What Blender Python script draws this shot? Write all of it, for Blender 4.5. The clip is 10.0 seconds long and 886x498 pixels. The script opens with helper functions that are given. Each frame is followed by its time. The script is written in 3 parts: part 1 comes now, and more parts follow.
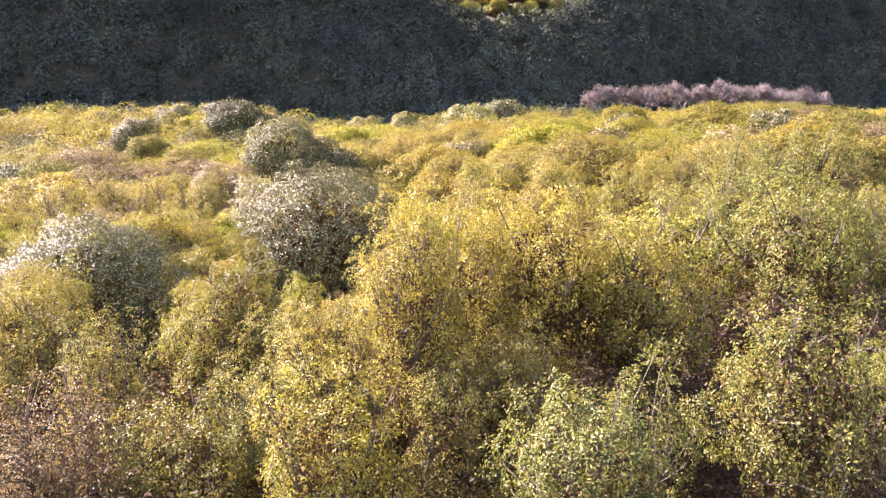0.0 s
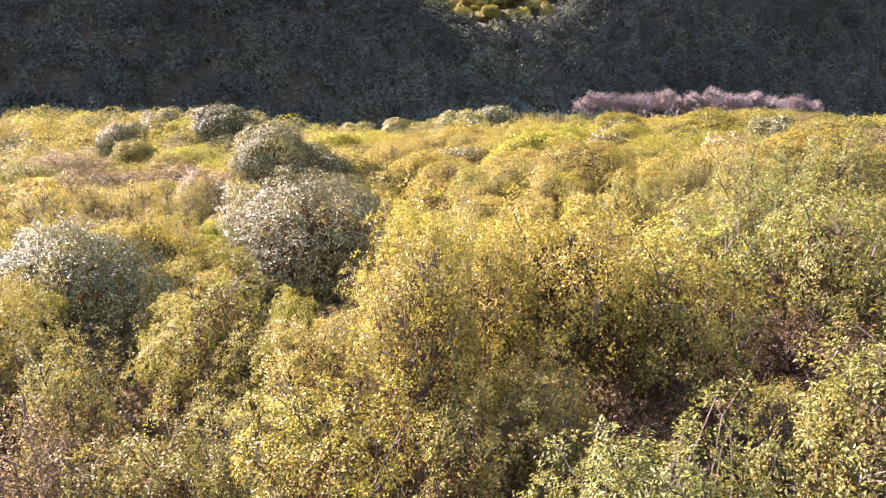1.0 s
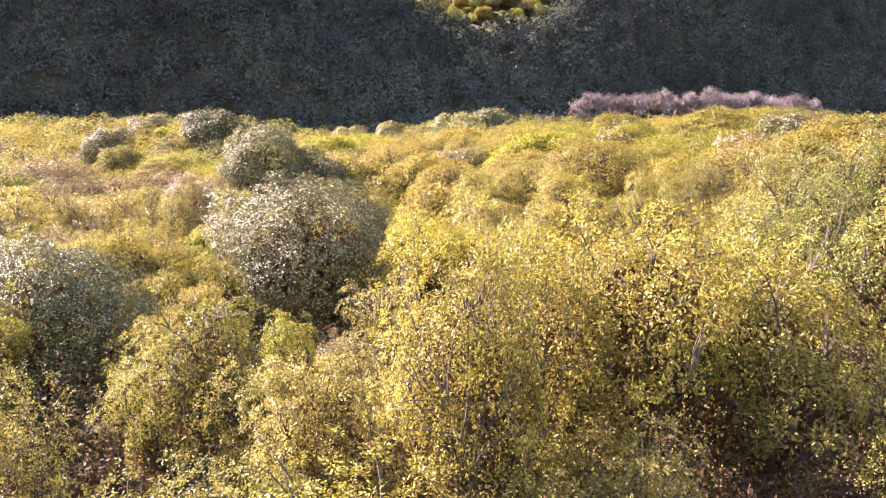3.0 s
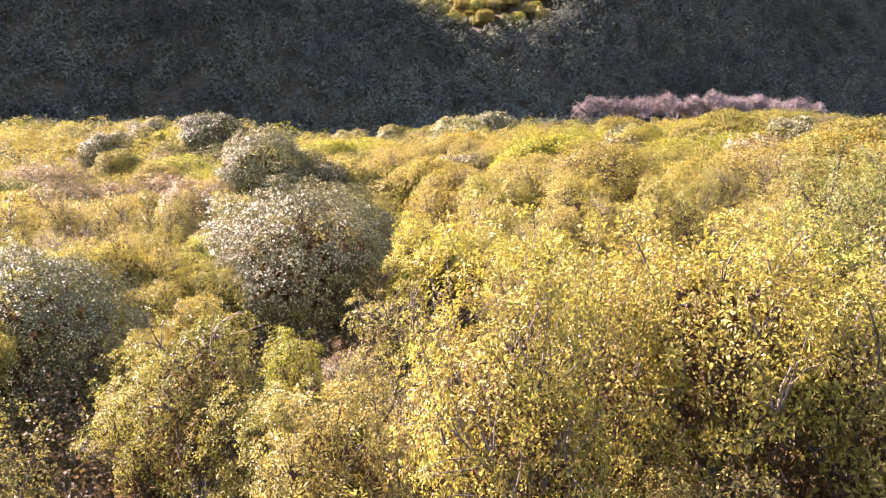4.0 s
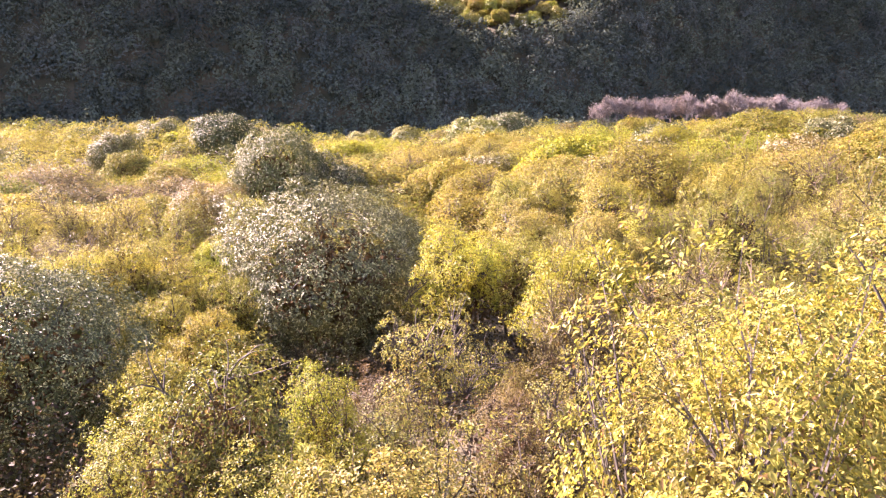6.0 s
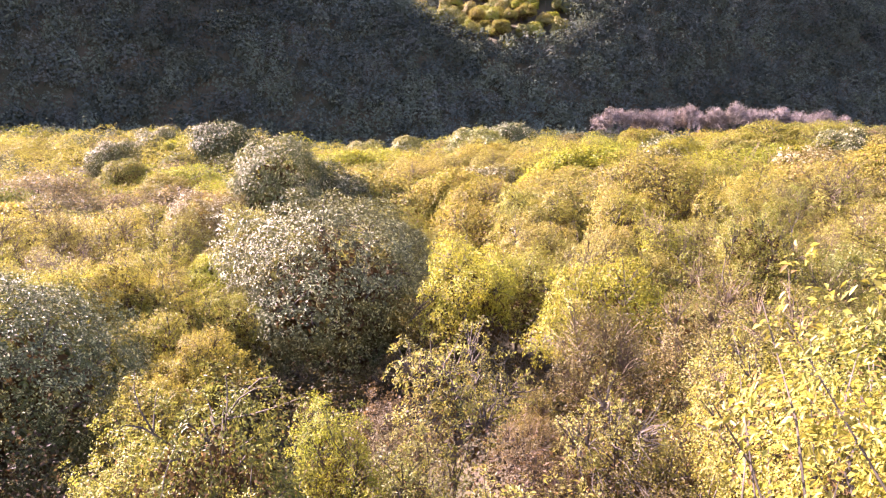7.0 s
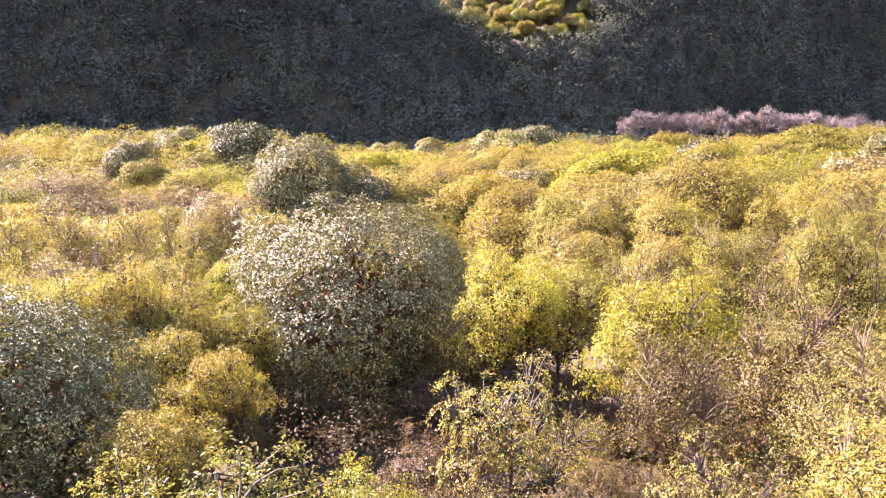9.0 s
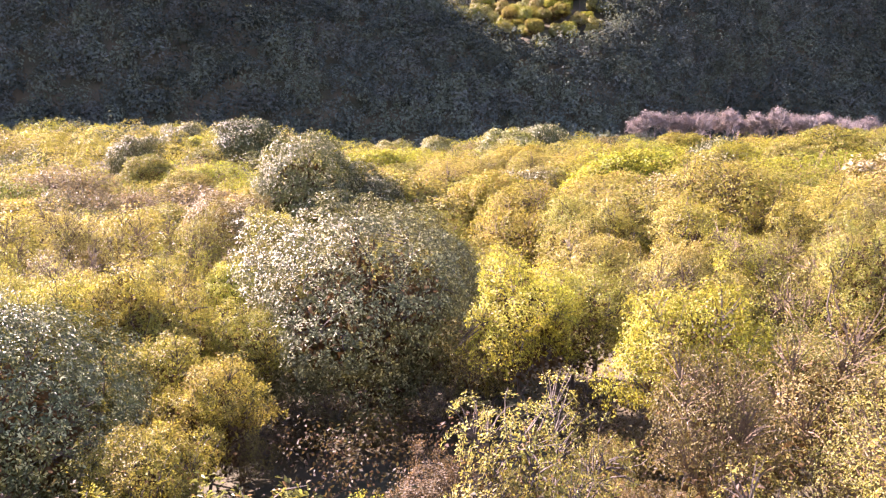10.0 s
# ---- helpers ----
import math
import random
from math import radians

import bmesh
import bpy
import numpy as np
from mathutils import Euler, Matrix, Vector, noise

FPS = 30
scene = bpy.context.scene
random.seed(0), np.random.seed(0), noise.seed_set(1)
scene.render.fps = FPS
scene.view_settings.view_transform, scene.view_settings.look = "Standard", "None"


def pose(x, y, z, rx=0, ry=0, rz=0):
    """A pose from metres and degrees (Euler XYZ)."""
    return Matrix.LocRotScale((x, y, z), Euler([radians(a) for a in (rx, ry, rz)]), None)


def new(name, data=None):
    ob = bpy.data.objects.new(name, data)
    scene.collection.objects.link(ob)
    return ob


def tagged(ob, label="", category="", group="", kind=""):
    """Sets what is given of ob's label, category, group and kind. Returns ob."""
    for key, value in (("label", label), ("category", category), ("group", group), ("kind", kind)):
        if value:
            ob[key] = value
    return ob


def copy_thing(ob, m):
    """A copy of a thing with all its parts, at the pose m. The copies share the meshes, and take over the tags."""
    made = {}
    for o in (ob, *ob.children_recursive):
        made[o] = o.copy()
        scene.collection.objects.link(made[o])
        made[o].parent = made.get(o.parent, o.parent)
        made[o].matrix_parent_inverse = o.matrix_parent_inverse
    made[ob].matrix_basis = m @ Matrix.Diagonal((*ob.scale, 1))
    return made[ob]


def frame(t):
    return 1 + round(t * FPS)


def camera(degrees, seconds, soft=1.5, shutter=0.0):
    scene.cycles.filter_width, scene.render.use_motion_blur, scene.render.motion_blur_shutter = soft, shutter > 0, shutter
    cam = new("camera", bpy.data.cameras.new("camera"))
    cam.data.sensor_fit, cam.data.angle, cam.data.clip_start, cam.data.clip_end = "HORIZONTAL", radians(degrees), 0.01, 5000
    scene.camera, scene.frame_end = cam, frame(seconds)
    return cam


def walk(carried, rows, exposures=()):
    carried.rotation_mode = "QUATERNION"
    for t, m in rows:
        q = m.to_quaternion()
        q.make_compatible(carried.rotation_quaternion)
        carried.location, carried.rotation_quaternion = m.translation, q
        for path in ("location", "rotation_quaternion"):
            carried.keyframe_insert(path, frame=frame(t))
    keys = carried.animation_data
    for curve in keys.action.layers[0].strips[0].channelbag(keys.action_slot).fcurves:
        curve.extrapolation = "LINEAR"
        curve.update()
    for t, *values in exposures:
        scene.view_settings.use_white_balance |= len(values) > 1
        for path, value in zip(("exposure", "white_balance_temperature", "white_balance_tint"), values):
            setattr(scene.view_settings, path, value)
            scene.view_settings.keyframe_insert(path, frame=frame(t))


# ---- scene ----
cam = camera(60.7, 10.0, soft=1.3)
METRES, EYE, TILT, LEAN, TURN = 18.0, 12.0, -6.5, 0.0, 1.2
ROWS = [
    (0.0, 0.0, 0.0, 0.0, 0.01, -1.06, -0.31),
    (0.5, -0.013, 0.0543, 0.0046, -0.69, -0.53, -1.0),
    (1.0, -0.0226, 0.1104, 0.0081, -0.77, -0.56, -0.44),
    (1.5, -0.0339, 0.1617, 0.0131, -1.52, -0.41, 0.46),
    (2.0, -0.0428, 0.215, 0.0168, -1.62, -0.14, 0.48),
    (2.5, -0.0524, 0.2659, 0.0205, -1.3, -0.25, 0.24),
    (4.0, -0.0862, 0.4128, 0.0353, -1.32, 0.05, 0.29),
    (4.5, -0.0987, 0.4615, 0.0402, -1.12, 0.3, 0.25),
    (5.0, -0.1133, 0.5077, 0.0458, -0.96, 0.18, 0.43),
    (5.5, -0.1282, 0.5547, 0.0512, -0.61, -0.02, 0.43),
    (7.0, -0.1715, 0.6981, 0.0703, -0.7, 0.95, -0.19),
    (7.5, -0.1858, 0.747, 0.0768, -0.55, 1.03, -0.18),
    (8.0, -0.1978, 0.7915, 0.0833, -0.08, 1.18, -0.21),
    (8.5, -0.2086, 0.8357, 0.0898, 0.24, 1.19, -0.5),
    (9.0, -0.2181, 0.8794, 0.0959, 0.69, 1.15, -0.84),
    (9.5, -0.2271, 0.9223, 0.1024, 0.82, 1.1, -1.17),
    (10.0, -0.2363, 0.9642, 0.1081, 1.0, 1.0, -1.44),
]
walk(cam, [(t, pose(0, 0, EYE, TILT, LEAN, TURN) @ pose(METRES * x, METRES * y, METRES * z, 90 + pitch, roll, yaw)) for t, x, y, z, yaw, pitch, roll in ROWS],
     exposures=[(0.0, 2.78, 6350, 42), (5.0, 2.88, 6500, 46), (10.0, 2.92, 6350, 47)])

# ---- light: low sun from the left, clear sky ----
SUN_EL, SUN_AZ = 38.0, -60.0
world = bpy.data.worlds.new("sky")
scene.world = world
world.use_nodes = True
wn = world.node_tree
sky = wn.nodes.new("ShaderNodeTexSky")
sky.sky_type = "NISHITA"
sky.sun_disc = False
sky.sun_elevation, sky.sun_rotation = radians(SUN_EL), radians(SUN_AZ)
wn.links.new(sky.outputs[0], wn.nodes["Background"].inputs[0])
wn.nodes["Background"].inputs[1].default_value = 0.068
sun = new("sun", bpy.data.lights.new("sun", "SUN"))
sun.data.energy, sun.data.angle, sun.data.color = 5.0, radians(0.6), (1.0, 0.90, 0.76)
sun.matrix_world = pose(0, 0, 60, 90 - SUN_EL, 0, 180 - SUN_AZ)


# ---- materials ----
def nodes_of(name):
    m = bpy.data.materials.new(name)
    m.use_nodes = True
    return m, m.node_tree.nodes, m.node_tree.links


def leaf_material(name, gloss, rough, through_part, brown, spread, own=False, vary=(0.58, 1.3), other=(0.24, 0.15, 0.065)):
    """A thin leaf: the tree's own tint, varied leaf by leaf and in patches, that lets light through."""
    m, n, l = nodes_of(name)
    info, geo, tex = n.new("ShaderNodeObjectInfo"), n.new("ShaderNodeNewGeometry"), n.new("ShaderNodeTexCoord")
    patch = n.new("ShaderNodeTexNoise")
    patch.inputs["Scale"].default_value, patch.inputs["Detail"].default_value = 0.55, 3.0
    l.new(tex.outputs["Object"], patch.inputs["Vector"])
    hue = n.new("ShaderNodeHueSaturation")
    shift = n.new("ShaderNodeMapRange")
    shift.inputs[1].default_value, shift.inputs[2].default_value = 0.3, 0.7
    shift.inputs[3].default_value, shift.inputs[4].default_value = 0.5 - spread, 0.5 + spread
    l.new(patch.outputs[0], shift.inputs[0])
    l.new(shift.outputs[0], hue.inputs["Hue"])
    value = n.new("ShaderNodeMapRange")
    value.inputs[3].default_value, value.inputs[4].default_value = vary
    l.new(geo.outputs["Random Per Island"], value.inputs[0])
    l.new(value.outputs[0], hue.inputs["Value"])
    if own:
        attr = n.new("ShaderNodeAttribute")
        attr.attribute_name = "tint"
        l.new(attr.outputs["Color"], hue.inputs["Color"])
    else:
        l.new(info.outputs["Color"], hue.inputs["Color"])
    pick = n.new("ShaderNodeMath")
    pick.operation = "MULTIPLY"
    pick.inputs[1].default_value = 7.31
    l.new(geo.outputs["Random Per Island"], pick.inputs[0])
    frac = n.new("ShaderNodeMath")
    frac.operation = "FRACT"
    l.new(pick.outputs[0], frac.inputs[0])
    some = n.new("ShaderNodeMath")
    some.operation = "LESS_THAN"
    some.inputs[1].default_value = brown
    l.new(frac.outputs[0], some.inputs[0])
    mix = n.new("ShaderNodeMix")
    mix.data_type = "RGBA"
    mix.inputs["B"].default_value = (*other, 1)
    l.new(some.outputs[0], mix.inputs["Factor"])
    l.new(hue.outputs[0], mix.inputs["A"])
    skin = n["Principled BSDF"]
    skin.inputs["Roughness"].default_value = rough
    skin.inputs["Specular IOR Level"].default_value = gloss
    l.new(mix.outputs["Result"], skin.inputs["Base Color"])
    warm = n.new("ShaderNodeMix")
    warm.data_type, warm.blend_type = "RGBA", "MULTIPLY"
    warm.inputs["Factor"].default_value = 1.0
    warm.inputs["B"].default_value = (1.25, 1.18, 0.85, 1)
    l.new(mix.outputs["Result"], warm.inputs["A"])
    thin = n.new("ShaderNodeBsdfTranslucent")
    l.new(warm.outputs["Result"], thin.inputs["Color"])
    both = n.new("ShaderNodeMixShader")
    both.inputs[0].default_value = through_part
    l.new(skin.outputs[0], both.inputs[1])
    l.new(thin.outputs[0], both.inputs[2])
    l.new(both.outputs[0], n["Material Output"].inputs["Surface"])
    return m


def bark_material(name, dark, light):
    m, n, l = nodes_of(name)
    tex, grain, ramp, bump = n.new("ShaderNodeTexCoord"), n.new("ShaderNodeTexNoise"), n.new("ShaderNodeValToRGB"), n.new("ShaderNodeBump")
    stretch = n.new("ShaderNodeMapping")
    stretch.inputs["Scale"].default_value = (9, 9, 1.6)
    grain.inputs["Scale"].default_value, grain.inputs["Detail"].default_value = 1.5, 6
    ramp.color_ramp.elements[0].color, ramp.color_ramp.elements[1].color = (*dark, 1), (*light, 1)
    ramp.color_ramp.elements[0].position, ramp.color_ramp.elements[1].position = 0.35, 0.7
    l.new(tex.outputs["Object"], stretch.inputs[0])
    l.new(stretch.outputs[0], grain.inputs["Vector"])
    l.new(grain.outputs[0], ramp.inputs[0])
    l.new(ramp.outputs[0], n["Principled BSDF"].inputs["Base Color"])
    l.new(grain.outputs[0], bump.inputs["Height"])
    bump.inputs["Strength"].default_value = 0.5
    l.new(bump.outputs[0], n["Principled BSDF"].inputs["Normal"])
    n["Principled BSDF"].inputs["Roughness"].default_value = 0.9
    return m


def soil_material():
    m, n, l = nodes_of("leaf_litter")
    geo, big, fine, ramp, bump = (n.new(k) for k in ("ShaderNodeNewGeometry", "ShaderNodeTexNoise", "ShaderNodeTexNoise", "ShaderNodeValToRGB", "ShaderNodeBump"))
    add = n.new("ShaderNodeMath")
    add.operation = "MULTIPLY_ADD"
    add.inputs[1].default_value = 0.5
    big.inputs["Scale"].default_value, big.inputs["Detail"].default_value = 0.16, 5
    fine.inputs["Scale"].default_value, fine.inputs["Detail"].default_value = 5.0, 6
    for k in (big, fine):
        l.new(geo.outputs["Position"], k.inputs["Vector"])
    l.new(fine.outputs[0], add.inputs[0])
    l.new(big.outputs[0], add.inputs[2])
    ramp.color_ramp.elements[0].position, ramp.color_ramp.elements[1].position = 0.55, 0.95
    ramp.color_ramp.elements[0].color, ramp.color_ramp.elements[1].color = (0.035, 0.042, 0.018, 1), (0.11, 0.085, 0.045, 1)
    l.new(add.outputs[0], ramp.inputs[0])
    l.new(ramp.outputs[0], n["Principled BSDF"].inputs["Base Color"])
    l.new(add.outputs[0], bump.inputs["Height"])
    l.new(bump.outputs[0], n["Principled BSDF"].inputs["Normal"])
    n["Principled BSDF"].inputs["Roughness"].default_value = 0.95
    return m


LEAF = leaf_material("oak_leaf", 0.22, 0.4, 0.36, 0.05, 0.018, vary=(0.38, 1.4))
FINELEAF = leaf_material("fine_leaf", 0.15, 0.5, 0.40, 0.05, 0.018, vary=(0.34, 1.12))
# mostly dark brown: the shade inside the crowns is in this colour
INNER_SHADE = leaf_material("inner_shade_leaf", 0.05, 0.9, 0.2, 0.8, 0.015, other=(0.09, 0.06, 0.03))
EVERGREEN = leaf_material("evergreen_leaf", 0.25, 0.42, 0.08, 0.18, 0.012, vary=(0.5, 1.4), other=(0.45, 0.445, 0.20))
HOLMLEAF = leaf_material("holm_leaf", 0.25, 0.5, 0.2, 0.14, 0.012, vary=(0.5, 1.4), other=(0.44, 0.42, 0.25))
FARLEAF = leaf_material("far_leaf", 0.15, 0.5, 0.36, 0.0, 0.015, own=True, vary=(0.42, 1.22))
HILLLEAF = leaf_material("hill_leaf", 0.05, 0.9, 0.3, 0.0, 0.012, own=True, vary=(0.92, 1.06))
BARK = bark_material("grey_brown_bark", (0.05, 0.04, 0.032), (0.16, 0.13, 0.10))
PALEBARK = bark_material("pale_twig_bark", (0.10, 0.072, 0.045), (0.22, 0.16, 0.10))
ASHBARK = bark_material("grey_twig_bark", (0.12, 0.10, 0.094), (0.27, 0.23, 0.22))
SOIL = soil_material()


# ---- lie of the land ----
def smooth(a, b, v):
    v = min(1.0, max(0.0, (v - a) / (b - a)))
    return v * v * (3 - 2 * v)


def canopy(x, y):
    """The usual height of the treetops."""
    side = 0.07 * max(-60, min(60, x)) * (1 - smooth(100, 165, y))
    dip = 3.6 * math.exp(-((x / max(y, 50.0) + 0.125) / 0.075) ** 2) * smooth(120, 180, y)
    left = 0.02 * max(0.0, min(120, -x) - 25) * smooth(110, 160, y)
    return 9.0 + 0.09 * max(0.0, min(y, 215) - 45) + side + left - dip


def hill_foot(x):
    return 216 + 0.268 * max(-240, min(240, x)) + 3 * math.sin(x * 0.037)


def hill(x, y):
    """The steep slope closing the valley; an added combe lets sun onto one knoll."""
    up = max(0.0, y - hill_foot(x)) * 1.25
    crest = 95 + 6 * math.sin(x * 0.011 + 0.4)
    if up > crest:
        up = crest + 0.10 * (up - crest)
    along, across = (y - 246) * 0.5 - (x - 24) * 0.866, (x - 24) * 0.5 + (y - 246) * 0.866
    combe = 41 * math.exp(-((across - 17) / 32) ** 2) * smooth(-14, 67, along)
    knoll = 4 * math.exp(-(across / 16) ** 2 - ((along - 12) / 20) ** 2)
    return up - min(combe, up) + knoll + 2.5 * noise.noise((x * 0.03, y * 0.03, 0.0)) * smooth(0, 30, up)


def ground(x, y):
    return canopy(x, y) - 8.6 + hill(x, y) + 0.5 * noise.noise((x * 0.06, y * 0.06, 3.0))


def mesh_of(name, verts, faces, mat):
    me = bpy.data.meshes.new(name)
    me.from_pydata(verts, [], faces)
    me.materials.append(mat)
    return me


def spaced(stops):
    out = []
    for (a, b, step) in stops:
        out += list(np.arange(a, b, step))
    return out + [stops[-1][1]]


gx = spaced([(-2600, -600, 200), (-600, -320, 20), (-320, 280, 5), (280, 640, 30), (640, 2600, 200)])
gy = spaced([(-1500, -100, 140), (-100, 0, 10), (0, 520, 5), (520, 900, 38), (900, 3000, 300)])
gv = [(x, y, ground(x, y)) for y in gy for x in gx]
gf = [(j * len(gx) + i, j * len(gx) + i + 1, (j + 1) * len(gx) + i + 1, (j + 1) * len(gx) + i) for j in range(len(gy) - 1) for i in range(len(gx) - 1)]
soil = new("ground", mesh_of("ground", gv, gf, SOIL))
soil.data.shade_smooth()
tagged(soil, "shaded woodland floor of leaf litter rising into a steep hillside", "ground", kind="structure")


# ---- trees ----
def unit(v):
    return v / np.maximum(np.linalg.norm(v, axis=-1, keepdims=True), 1e-6)


def even_directions(rng, count, low, jitter):
    """Directions spread evenly over a sphere down to the height low."""
    k = np.arange(count) + 0.5
    z = 1 - (1 - low) * k / count
    a = k * 2.39996 + rng.uniform(0, 6.28)
    w = np.sqrt(np.maximum(0.0, 1 - z * z))
    return unit(np.stack([np.cos(a) * w, np.sin(a) * w, z], axis=1) + rng.normal(0, jitter, (count, 3)))


def swell(rng, d, lobes, size, amp, low, least):
    """Rounded masses on a sphere: for each direction how far they reach, how far it lies from the middle of its mass, and the slope."""
    lobe = even_directions(rng, lobes, low, 0.6 * size)
    wide = size * rng.uniform(0.7, 1.35, lobes)
    reach = rng.uniform(least, 1.06, lobes)
    ang = np.arccos(np.clip(d @ lobe.T, -1, 1)) / wide
    rise = reach * (1 - amp * ang ** 2)
    best = np.argmax(rise, axis=1)
    rows = np.arange(len(d))
    away, r = ang[rows, best], np.maximum(rise[rows, best], least - 1.6 * amp)
    return r, away, (d - lobe[best]) / wide[best][:, None] * (2 * amp), lobe * reach[:, None]


def crown_tufts(rng, half, count, lobes, size, amp, skirt, shell, gap, stray, least=0.74):
    """Places and outward directions of the leaf tufts of a crown about its middle: a dome of uneven masses, each of smaller ones, with grooves between."""
    d = even_directions(rng, count, skirt, 0.05)
    r1, away1, lean1, ends = swell(rng, d, lobes, size, amp, skirt - 0.15, least)
    r2, away2, lean2, _ = swell(rng, d, lobes * 6, size * 0.40, amp * 0.6, skirt - 0.1, 0.88)
    sparse = np.clip((away1 - 0.5) / 0.8, 0, 1) * 0.5 + np.clip((away2 - 0.4) / 0.7, 0, 1) * 0.6
    keep = rng.random(count) > gap * sparse
    depth = 1 - shell * rng.random(count) ** 1.7 + (rng.random(count) < stray) * rng.uniform(0.02, 0.13, count)
    z = d[:, 2:]
    flank = np.where(z < 0, np.sqrt(1 - z ** 4) / np.maximum(np.sqrt(1 - z * z), 0.2), 1.0)
    p = d * np.concatenate([flank, flank, np.ones_like(z)], axis=1) * half * (r1 * r2 * depth)[:, None]
    out = unit(unit(d / half) * 0.8 + lean1 + lean2 + np.array([0, 0, 0.45]))
    return p[keep], out[keep], ends * 0.8 * half


def leaves_mesh(name, rng, points, outward, per, length, width, spread, mat, ragged=0.3, tints=None, inner=None, flat=0.0, cup=0.45):
    """Tufts of leaves: at each point a rosette that opens outward."""
    c = np.repeat(points, per, axis=0)
    o = np.repeat(outward, per, axis=0)
    k = len(c)
    side = unit(np.cross(o, np.array([0.31, 0.87, 0.38])))
    turn = (np.arange(k) * 2.39996 + np.repeat(rng.uniform(0, 6.28, len(points)), per) + rng.normal(0, 0.3, k))[:, None]
    tang = side * np.cos(turn) + np.cross(o, side) * np.sin(turn)
    d = unit(tang + o * rng.uniform(-0.25, 0.75, (k, 1)))
    up = unit(o * (1 - flat) + np.array([0, 0, flat]) + tang * cup + rng.normal(0, ragged, (k, 3)))
    s = unit(np.cross(d, up))
    u = np.cross(s, d)
    base = c + tang * spread * rng.random((k, 1)) ** 0.7 + o * rng.normal(0, 0.35, (k, 1)) * spread
    ln = length * rng.uniform(0.65, 1.25, (k, 1))
    wd = ln * width / length
    q = 0
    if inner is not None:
        # leafy mass inside the crown, its shade put into a dark brown colour
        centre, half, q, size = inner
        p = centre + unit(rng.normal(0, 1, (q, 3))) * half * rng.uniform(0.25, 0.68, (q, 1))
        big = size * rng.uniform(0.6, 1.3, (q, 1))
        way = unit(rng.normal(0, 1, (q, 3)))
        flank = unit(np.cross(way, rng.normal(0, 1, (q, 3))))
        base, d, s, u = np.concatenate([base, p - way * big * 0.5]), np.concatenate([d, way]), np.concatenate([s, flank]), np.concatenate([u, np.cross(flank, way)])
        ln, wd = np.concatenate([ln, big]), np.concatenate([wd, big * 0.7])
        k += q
    v = np.empty((k, 4, 3))
    v[:, 0] = base
    v[:, 1] = base + d * ln * 0.55 - s * wd * 0.5 + u * ln * 0.10
    v[:, 2] = base + d * ln - u * ln * 0.10
    v[:, 3] = base + d * ln * 0.55 + s * wd * 0.5 + u * ln * 0.10
    i = np.arange(k)[:, None] * 4
    tri = np.concatenate([i, i + 1, i + 2, i, i + 2, i + 3], axis=1).reshape(-1)
    me = bpy.data.meshes.new(name)
    me.vertices.add(k * 4)
    me.vertices.foreach_set("co", v.reshape(-1))
    me.loops.add(k * 6)
    me.loops.foreach_set("vertex_index", tri.astype(np.int32))
    me.polygons.add(k * 2)
    me.polygons.foreach_set("loop_start", (np.arange(k * 2) * 3).astype(np.int32))
    me.materials.append(mat)
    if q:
        me.materials.append(INNER_SHADE)
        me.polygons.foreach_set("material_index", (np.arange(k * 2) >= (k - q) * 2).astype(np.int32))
    me.update(calc_edges=True)
    if tints is not None:
        rgba = np.ones((k, 2, 4), np.float32)
        rgba[:, :, :3] = np.repeat(tints, per, axis=0)[:, None, :]
        me.attributes.new("tint", "FLOAT_COLOR", "FACE").data.foreach_set("color", rgba.reshape(-1))
    return me


def tube(verts, faces, path, r0, r1, sides):
    """A tapered, bent tube along a path."""
    path = [Vector(p) for p in path]
    first = len(verts)
    for j, p in enumerate(path):
        way = (path[min(j + 1, len(path) - 1)] - path[max(j - 1, 0)]).normalized()
        a = way.orthogonal().normalized()
        b = way.cross(a)
        r = r0 + (r1 - r0) * j / (len(path) - 1)
        for q in range(sides):
            w = 2 * math.pi * q / sides
            verts.append(tuple(p + a * (r * math.cos(w)) + b * (r * math.sin(w))))
    for j in range(len(path) - 1):
        for q in range(sides):
            e = first + j * sides
            faces.append((e + q, e + (q + 1) % sides, e + sides + (q + 1) % sides, e + sides + q))


def bent(a, b, rng, wobble, lift=0.0, steps=5):
    a, b = np.array(a, float), np.array(b, float)
    side = rng.normal(0, wobble, 3) * np.linalg.norm(b - a) + np.array([0, 0, lift])
    return [tuple(a + (b - a) * f + side * math.sin(math.pi * f)) for f in np.linspace(0, 1, steps)]


